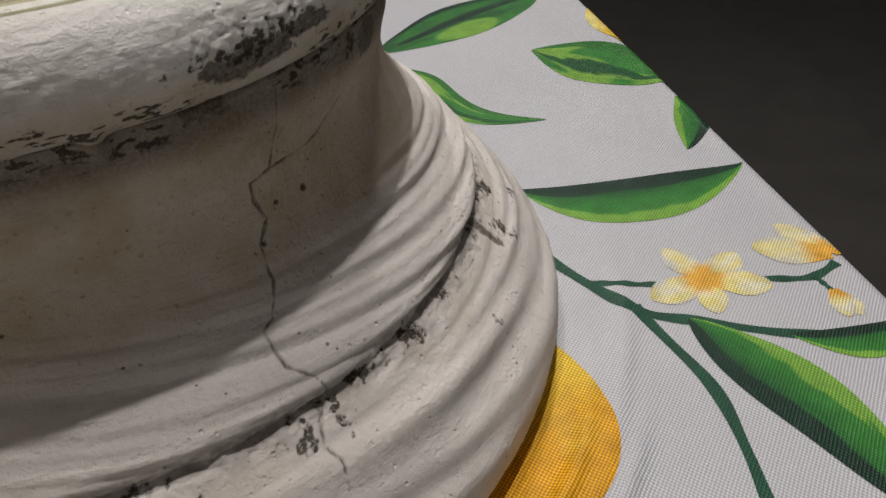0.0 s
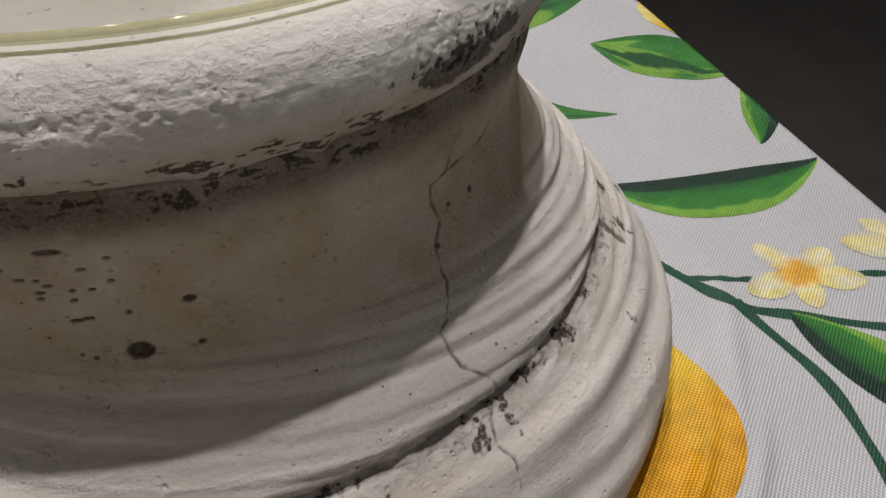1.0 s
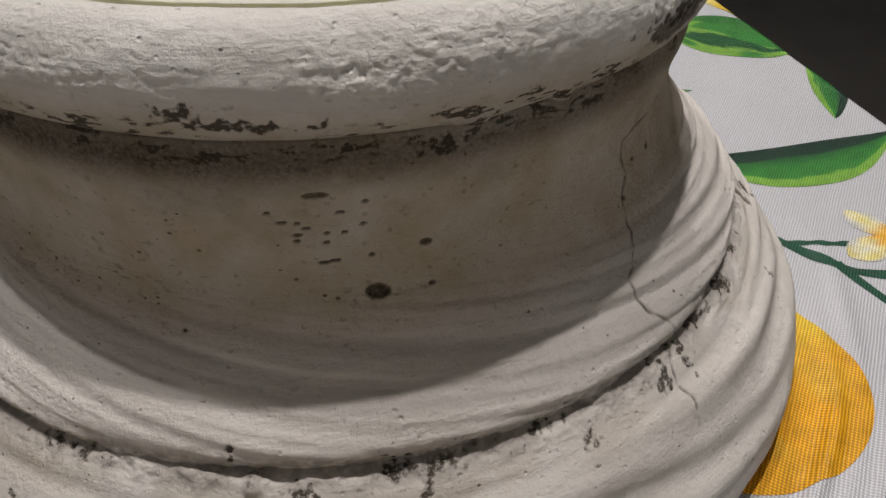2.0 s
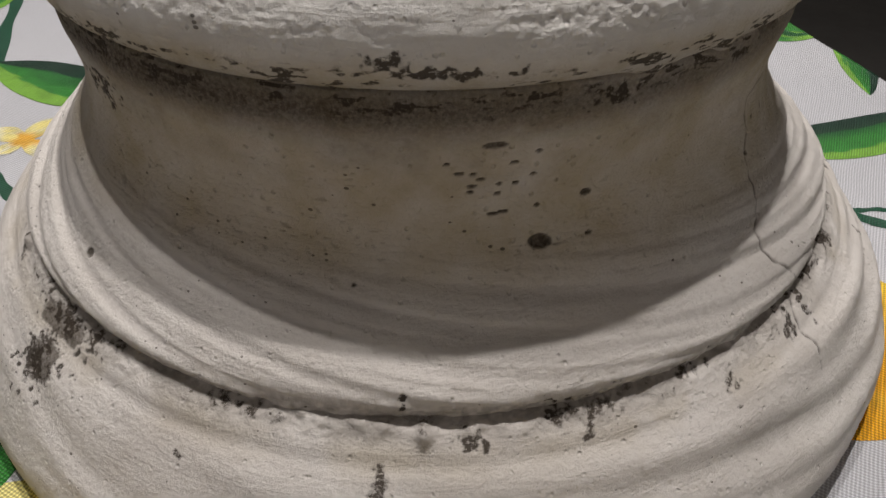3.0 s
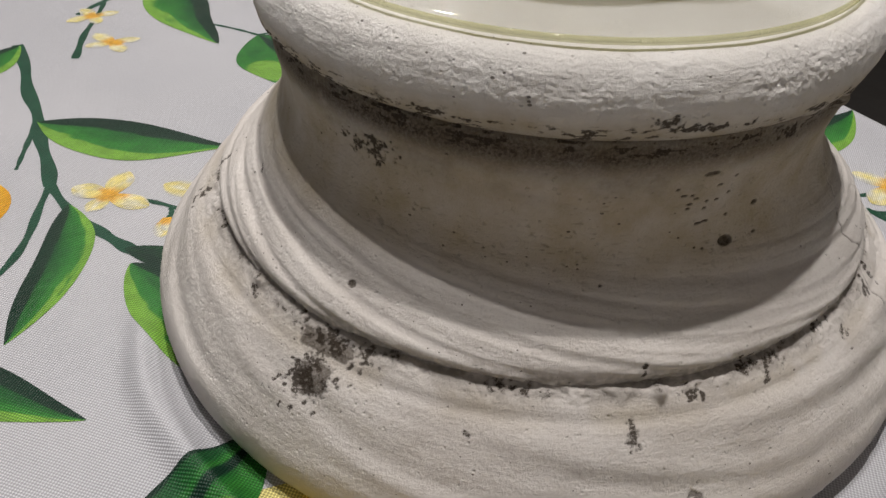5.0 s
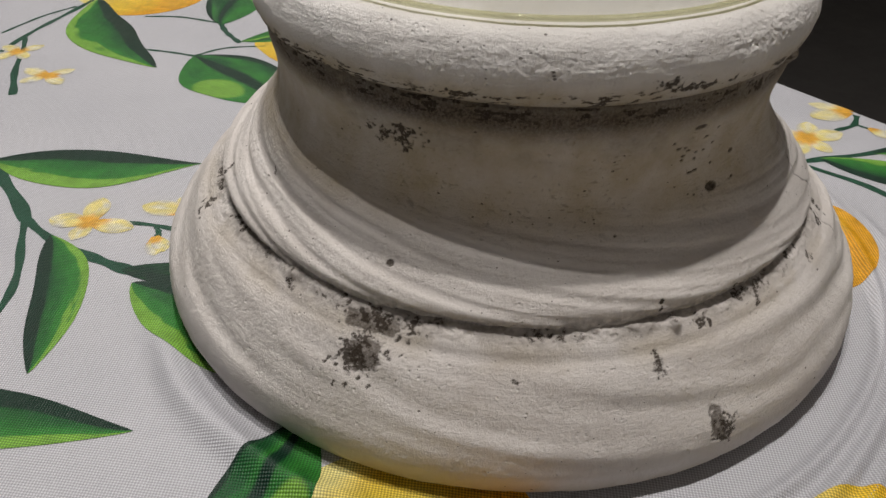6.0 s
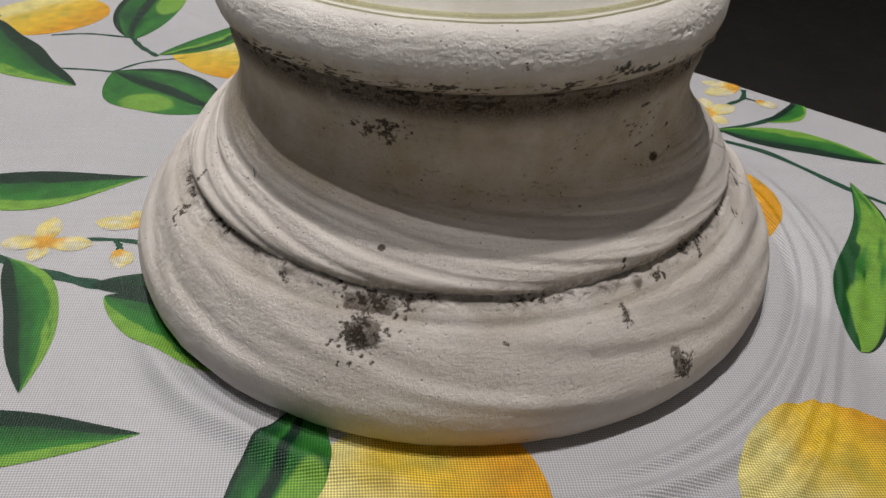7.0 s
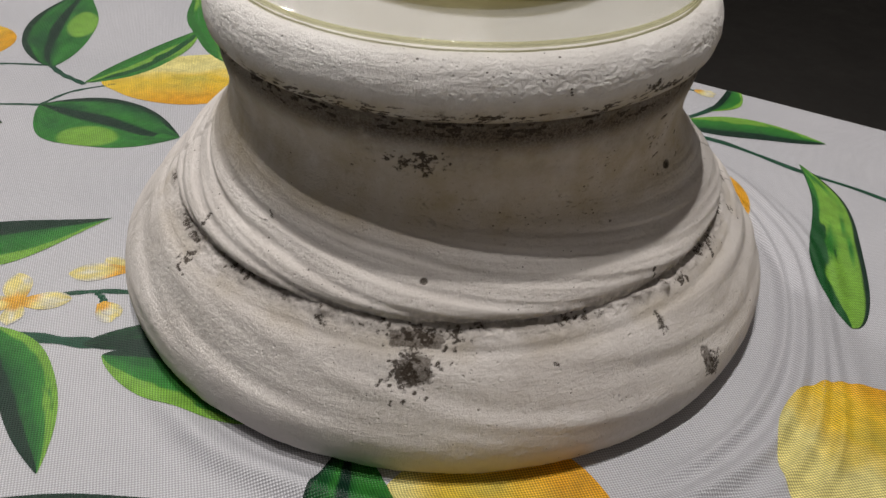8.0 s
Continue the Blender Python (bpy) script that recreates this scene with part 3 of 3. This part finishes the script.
def round_gap(az, mid):
    return np.angle(np.exp(1j * (az - radians(mid))))


def line_gap(az, r, z, points):
    """Distance on the surface from a thin line through azimuth and height."""
    near = np.full(az.shape, 1.0)
    for (a0, z0), (a1, z1) in zip(points, points[1:]):
        sx, sy = round_gap(az, a0) * r, z - z0
        dx, dy = radians(a1 - a0) * r, z1 - z0
        t = np.clip((sx * dx + sy * dy) / (dx * dx + dy * dy), 0, 1)
        near = np.minimum(near, np.hypot(sx - t * dx, sy - t * dy))
    return near


def turned(name, line, count, parent, label, material):
    """One moulding of the pedestal: a turned form with hand-made relief, dirt, chips and painted shade."""
    curve = smooth_line(line, count)
    az, r = np.meshgrid(AZ, curve[:, 0])
    z = np.repeat(curve[:, 1:2], len(AZ), 1)
    tangent = np.gradient(curve, axis=0)
    tangent /= np.hypot(*tangent.T)[:, None]
    out_r, out_z = tangent[:, 1:2], -tangent[:, :1]
    cx, cy = np.cos(az), np.sin(az)
    X, Y = cx * r, cy * r
    # streaks left by the turning tool, winding down round the form
    wound = z + 0.0100 * (az + 1.6)
    streak = fractal(az * 1.1 + 3, wound * 290, 0 * az, 2, 11) - 0.5
    fine = fractal(az * 2.6, wound * 1300, 0 * az, 2, 12) - 0.5
    broad = fractal(az * 1.2 + 9, wound * 170, 0 * az, 2, 13) - 0.5
    lumps = fractal(X * 70, Y * 70, z * 90, 3, 21) - 0.5
    grains = fractal(X * 480, Y * 480, z * 480, 3, 22) - 0.5
    skin = fractal(X * 1100, Y * 1100, z * 1100, 2, 23) - 0.5
    flare = step(z, 0.034, 0.038) * (1 - step(z, 0.050, 0.060))
    foot = 1 - step(z, 0.031, 0.034)
    top = step(z, 0.0855, 0.0875)
    neck = step(z, 0.050, 0.058) * (1 - step(z, 0.084, 0.0865))
    flat_top = step(z, 0.1000, 0.1013)
    drift = fractal(az * 1.4 + 5, wound * 60, 0 * az, 2, 14) - 0.5
    wild = 0.45 + 0.45 * bell(round_gap(az, -150), 0.85) + 0.7 * bell(round_gap(az, -12), 0.6)
    fold = np.sin(wound * math.tau / 0.0046 + 6 * drift) + 0.4 * np.sin(wound * math.tau / 0.0023 + 9 * drift + 1)
    push = flare * (0.0011 * streak + 0.00026 * fine + 0.00036 * fold * wild)
    sweep = np.sin((z + 0.0130 * (az + 1.6)) * math.tau / 0.0078 + 8 * drift) * step(z, 0.008, 0.018) * (1 - step(z, 0.0285, 0.0315))
    push = push + foot * (0.0015 * broad * step(z, 0.006, 0.018) + (0.00020 + 0.00022 * bell(round_gap(az, -25), 0.55)) * sweep + 0.0009 * lumps)
    push = push + neck * (0.00035 * lumps + 0.00012 * fine) + top * (0.0010 * lumps) * (1 - 0.7 * flat_top)
    push = push + (0.00030 * grains + 0.00010 * skin) * (foot * 0.8 + flare * 1.0 + neck * 0.35 + top * 0.85 * (1 - 0.6 * flat_top))
    push = push + 0.0016 * bell(round_gap(az, -105), 0.7) * bell(z - 0.070, 0.009)
    push = push + (0.0012 * lumps + 0.0019 * (fractal(X * 430, Y * 430, z * 430, 3, 27) - 0.5)) * bell(z - 0.0360, 0.0018)
    # rough, pitted and crazed skin on the outer turn of the rim
    knob = fractal(X * 520, Y * 520, z * 640, 2, 31)
    pock = value_noise(az * r * 1050, z * 1000, 0 * az, 37)
    craze = 1 - step(np.abs(value_noise(X * 430 + 2 * lumps, Y * 430, z * 560, 35) - 0.5), 0.0, 0.12)
    where = bell(z - 0.0955, 0.0042) * step(fractal(X * 42, Y * 42, z * 70, 2, 33), 0.36, 0.66) * (0.12 + 0.88 * bell(round_gap(az, -72), 0.75))
    push = push + top * where * (0.00018 * (step(knob, 0.30, 0.62) - 0.5) - 0.00012 * craze * step(knob, 0.38, 0.60) - 0.00024 * step(pock, 0.70, 0.86) + 0.00030 * skin)
    drag = fractal(az * 14, z * 900, 0 * az, 2, 36) - 0.5
    push = push + top * 0.00024 * drag * bell(z - 0.0972, 0.0050)
    # pin holes, drawn out sideways by the turning
    rag = fractal(X * 330, Y * 330, z * 330, 3, 51)
    rag_fine = fractal(X * 900, Y * 900, z * 1000, 2, 53)
    wide_rag = fractal(X * 90, Y * 90, z * 120, 3, 52)
    seedling = value_noise(az * r * 1000, z * 1750, 0 * az, 41)
    cluster = step(fractal(X * 60, Y * 60, z * 75, 2, 42), 0.36, 0.58)
    holes = 0.45 * step(seedling, 0.83, 0.91) * cluster * (neck + 0.45 * flare + 0.4 * top + 0.3 * foot) * (0.2 + 0.8 * bell(round_gap(az, -100), 0.8))
    push = push - 0.00026 * holes
    mold, grey = np.zeros_like(z), 0.85 * holes * (neck + 0.2)
    for a, zz, wa, wz, power in MOLD_FOOT + MOLD_TOP:
        far = np.hypot(round_gap(az, a) * r / (wa * 0.001), (z - zz) / (wz * 0.001))
        mold = np.maximum(mold, power * step(1.15 - far * 0.8 + (rag_fine - 0.5) * 2.4 + (rag - 0.5) * 1.6, 0.35, 1.25))
    # black flecks along the lip of the rim, dirt in the groove over the foot
    # Band and haze under the lip: its shade painted in with caught grime.
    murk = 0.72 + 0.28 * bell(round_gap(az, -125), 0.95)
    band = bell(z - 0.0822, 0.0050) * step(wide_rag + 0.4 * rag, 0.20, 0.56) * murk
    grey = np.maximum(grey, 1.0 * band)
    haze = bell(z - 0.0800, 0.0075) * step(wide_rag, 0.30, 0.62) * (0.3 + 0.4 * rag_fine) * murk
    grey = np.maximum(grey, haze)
    # Underside of the neck's bulge: granular dirt plus its shade, both as colour.
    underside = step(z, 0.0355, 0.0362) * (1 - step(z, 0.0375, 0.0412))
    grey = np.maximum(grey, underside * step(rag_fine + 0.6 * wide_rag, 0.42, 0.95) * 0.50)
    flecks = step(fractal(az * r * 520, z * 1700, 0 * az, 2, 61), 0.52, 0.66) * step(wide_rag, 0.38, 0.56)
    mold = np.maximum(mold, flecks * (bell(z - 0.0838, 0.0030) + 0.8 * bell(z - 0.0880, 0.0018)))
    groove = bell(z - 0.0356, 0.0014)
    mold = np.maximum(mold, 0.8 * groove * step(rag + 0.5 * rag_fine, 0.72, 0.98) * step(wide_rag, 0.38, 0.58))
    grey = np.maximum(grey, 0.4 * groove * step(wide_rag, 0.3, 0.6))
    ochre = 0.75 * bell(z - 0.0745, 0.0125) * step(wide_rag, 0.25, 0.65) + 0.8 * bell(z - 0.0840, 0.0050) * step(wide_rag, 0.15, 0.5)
    # Neck and lower rim: beige body, with warm shade mixed into the ochre.
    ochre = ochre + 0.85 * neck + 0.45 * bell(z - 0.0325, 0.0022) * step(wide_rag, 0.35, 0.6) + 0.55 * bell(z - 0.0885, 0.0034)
    # Yellowish reflection at the foot's bottom edge, painted as ochre.
    ochre = ochre + 0.8 * (1 - step(z, 0.002, 0.008)) * step(round_gap(az, -142), -0.1, 0.2) * (1 - step(round_gap(az, -95), -0.1, 0.3))
    ochre = ochre + 0.9 * bell(z - 0.073, 0.004) * bell(round_gap(az, -118) * r, 0.009) * step(rag, 0.4, 0.6)
    for a, zz, wa, wz, deep in CHIPS:
        far = np.hypot(round_gap(az, a) * r / (wa * 0.001), (z - zz) / (wz * 0.001)) + (rag - 0.5) * 0.9
        push = push - deep * 0.001 * step(1.25 - far, 0.0, 0.5)
        grey = np.maximum(grey, 0.95 * step(1.3 - far, 0.0, 0.35))
    for a, zz, wa, wz in PEELS:
        far = np.hypot(round_gap(az, a) * r / (wa * 0.001), (z - zz) / (wz * 0.001)) + (rag - 0.5) * 1.3 + (rag_fine - 0.5) * 0.9
        bare = step(1.05 - far, 0.0, 0.12)
        push = push - 0.00022 * bare
        grey = np.maximum(grey, bare * (0.72 + 0.3 * rag_fine))
    gap = np.minimum(line_gap(az, r, z, CRACK), line_gap(az, r, z, BRANCH) * 1.5) + (rag - 0.5) * 0.0007 + (rag_fine - 0.5) * 0.0004
    push = push - 0.00030 * bell(gap, 0.00018)
    grey = np.maximum(grey, 0.9 * bell(gap, 0.00018) * step(rag + wide_rag, 0.45, 0.8))
    push = push - 0.00022 * np.clip(mold, 0, 1) * step(rag, 0.4, 0.7)
    push = push + 0.0022 * bell(round_gap(az, -92) * r, 0.0013) * bell(z - 0.0352, 0.0011) + 0.0022 * bell(round_gap(az, -55.5) * r, 0.0015) * bell(z - 0.0842, 0.0022) + 0.0016 * bell(round_gap(az, -66) * r, 0.0034) * bell(z - 0.0850, 0.0013)
    push = push + 0.0012 * bell(round_gap(az, -154) * r, 0.0016) * bell(z - 0.0357, 0.0010) + 0.0008 * bell(round_gap(az, -128) * r, 0.0022) * bell(z - 0.0350, 0.0008)
    rr = r + push * out_r
    zz = z + push * out_z
    points = np.stack([rr * cx, rr * cy + LEAN * (zz - 0.035), zz + 0.0004], -1)
    mesh = grid_mesh(name, points, wrap=True)
    paint(mesh, "wear_shade", np.stack([np.clip(mold, 0, 1), np.clip(ochre, 0, 1), np.clip(grey, 0, 1)], -1))
    return link(name, mesh, material, parent, label)


pedestal = empty("pedestal", "round limewashed plaster pedestal, chipped and stained, standing on the tablecloth", "pedestal")
turned("foot", FOOT, 190, pedestal, "broad rounded plaster foot with dark stains", PLASTER)
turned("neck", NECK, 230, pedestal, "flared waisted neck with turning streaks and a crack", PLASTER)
turned("rim", RIM, 180, pedestal, "thick pitted whitewashed rim, its colour brightened for light", PLASTER_RIM)

# ---- glass vase on the pedestal ----
def lathe(name, line, material, parent, label="", count=96, lift=0.0):
    p = np.array(line)
    a = np.linspace(0, math.tau, count, endpoint=False)
    points = np.stack([p[:, :1] * np.cos(a), p[:, :1] * np.sin(a), np.repeat(p[:, 1:], count, 1) + lift], -1)
    return link(name, grid_mesh(name, points, wrap=True), material, parent, label)


vase = empty("glass_vase", "pale yellow glass candle cup on a round clear glass foot", "candle holder", (0, LEAN * 0.067, 0.1024))
lathe("foot_plate", [(0.0005, 0.0), (0.0655, 0.0), (0.0672, 0.0004), (0.0674, 0.0008), (0.0670, 0.0013), (0.0650, 0.0016), (0.0500, 0.0022), (0.0340, 0.0030), (0.0005, 0.0032)], GLASS, vase, "thin round glass foot")
lathe("foot_edge", [(0.0672, 0.0001), (0.0678, 0.0003), (0.0680, 0.0008), (0.0678, 0.0013), (0.0672, 0.0015)], GLASS_EDGE, vase, "yellowish glass rim of the foot")
lathe("bell", [(0.0420, 0.0032), (0.0385, 0.0046), (0.0335, 0.0068), (0.0280, 0.0100), (0.0220, 0.0180), (0.0160, 0.0280), (0.0120, 0.0380)], GLASS_CUP, vase, "thick yellow glass rising to the cup")
lathe("cup", [(0.0005, 0.0386), (0.0130, 0.0386), (0.0260, 0.0430), (0.0330, 0.0520), (0.0350, 0.0660), (0.0360, 0.1000), (0.0352, 0.1006), (0.0343, 0.1000), (0.0334, 0.0670), (0.0310, 0.0550), (0.0250, 0.0480), (0.0005, 0.0440)], GLASS_CUP, vase, "pale yellow glass cup with a rounded base")
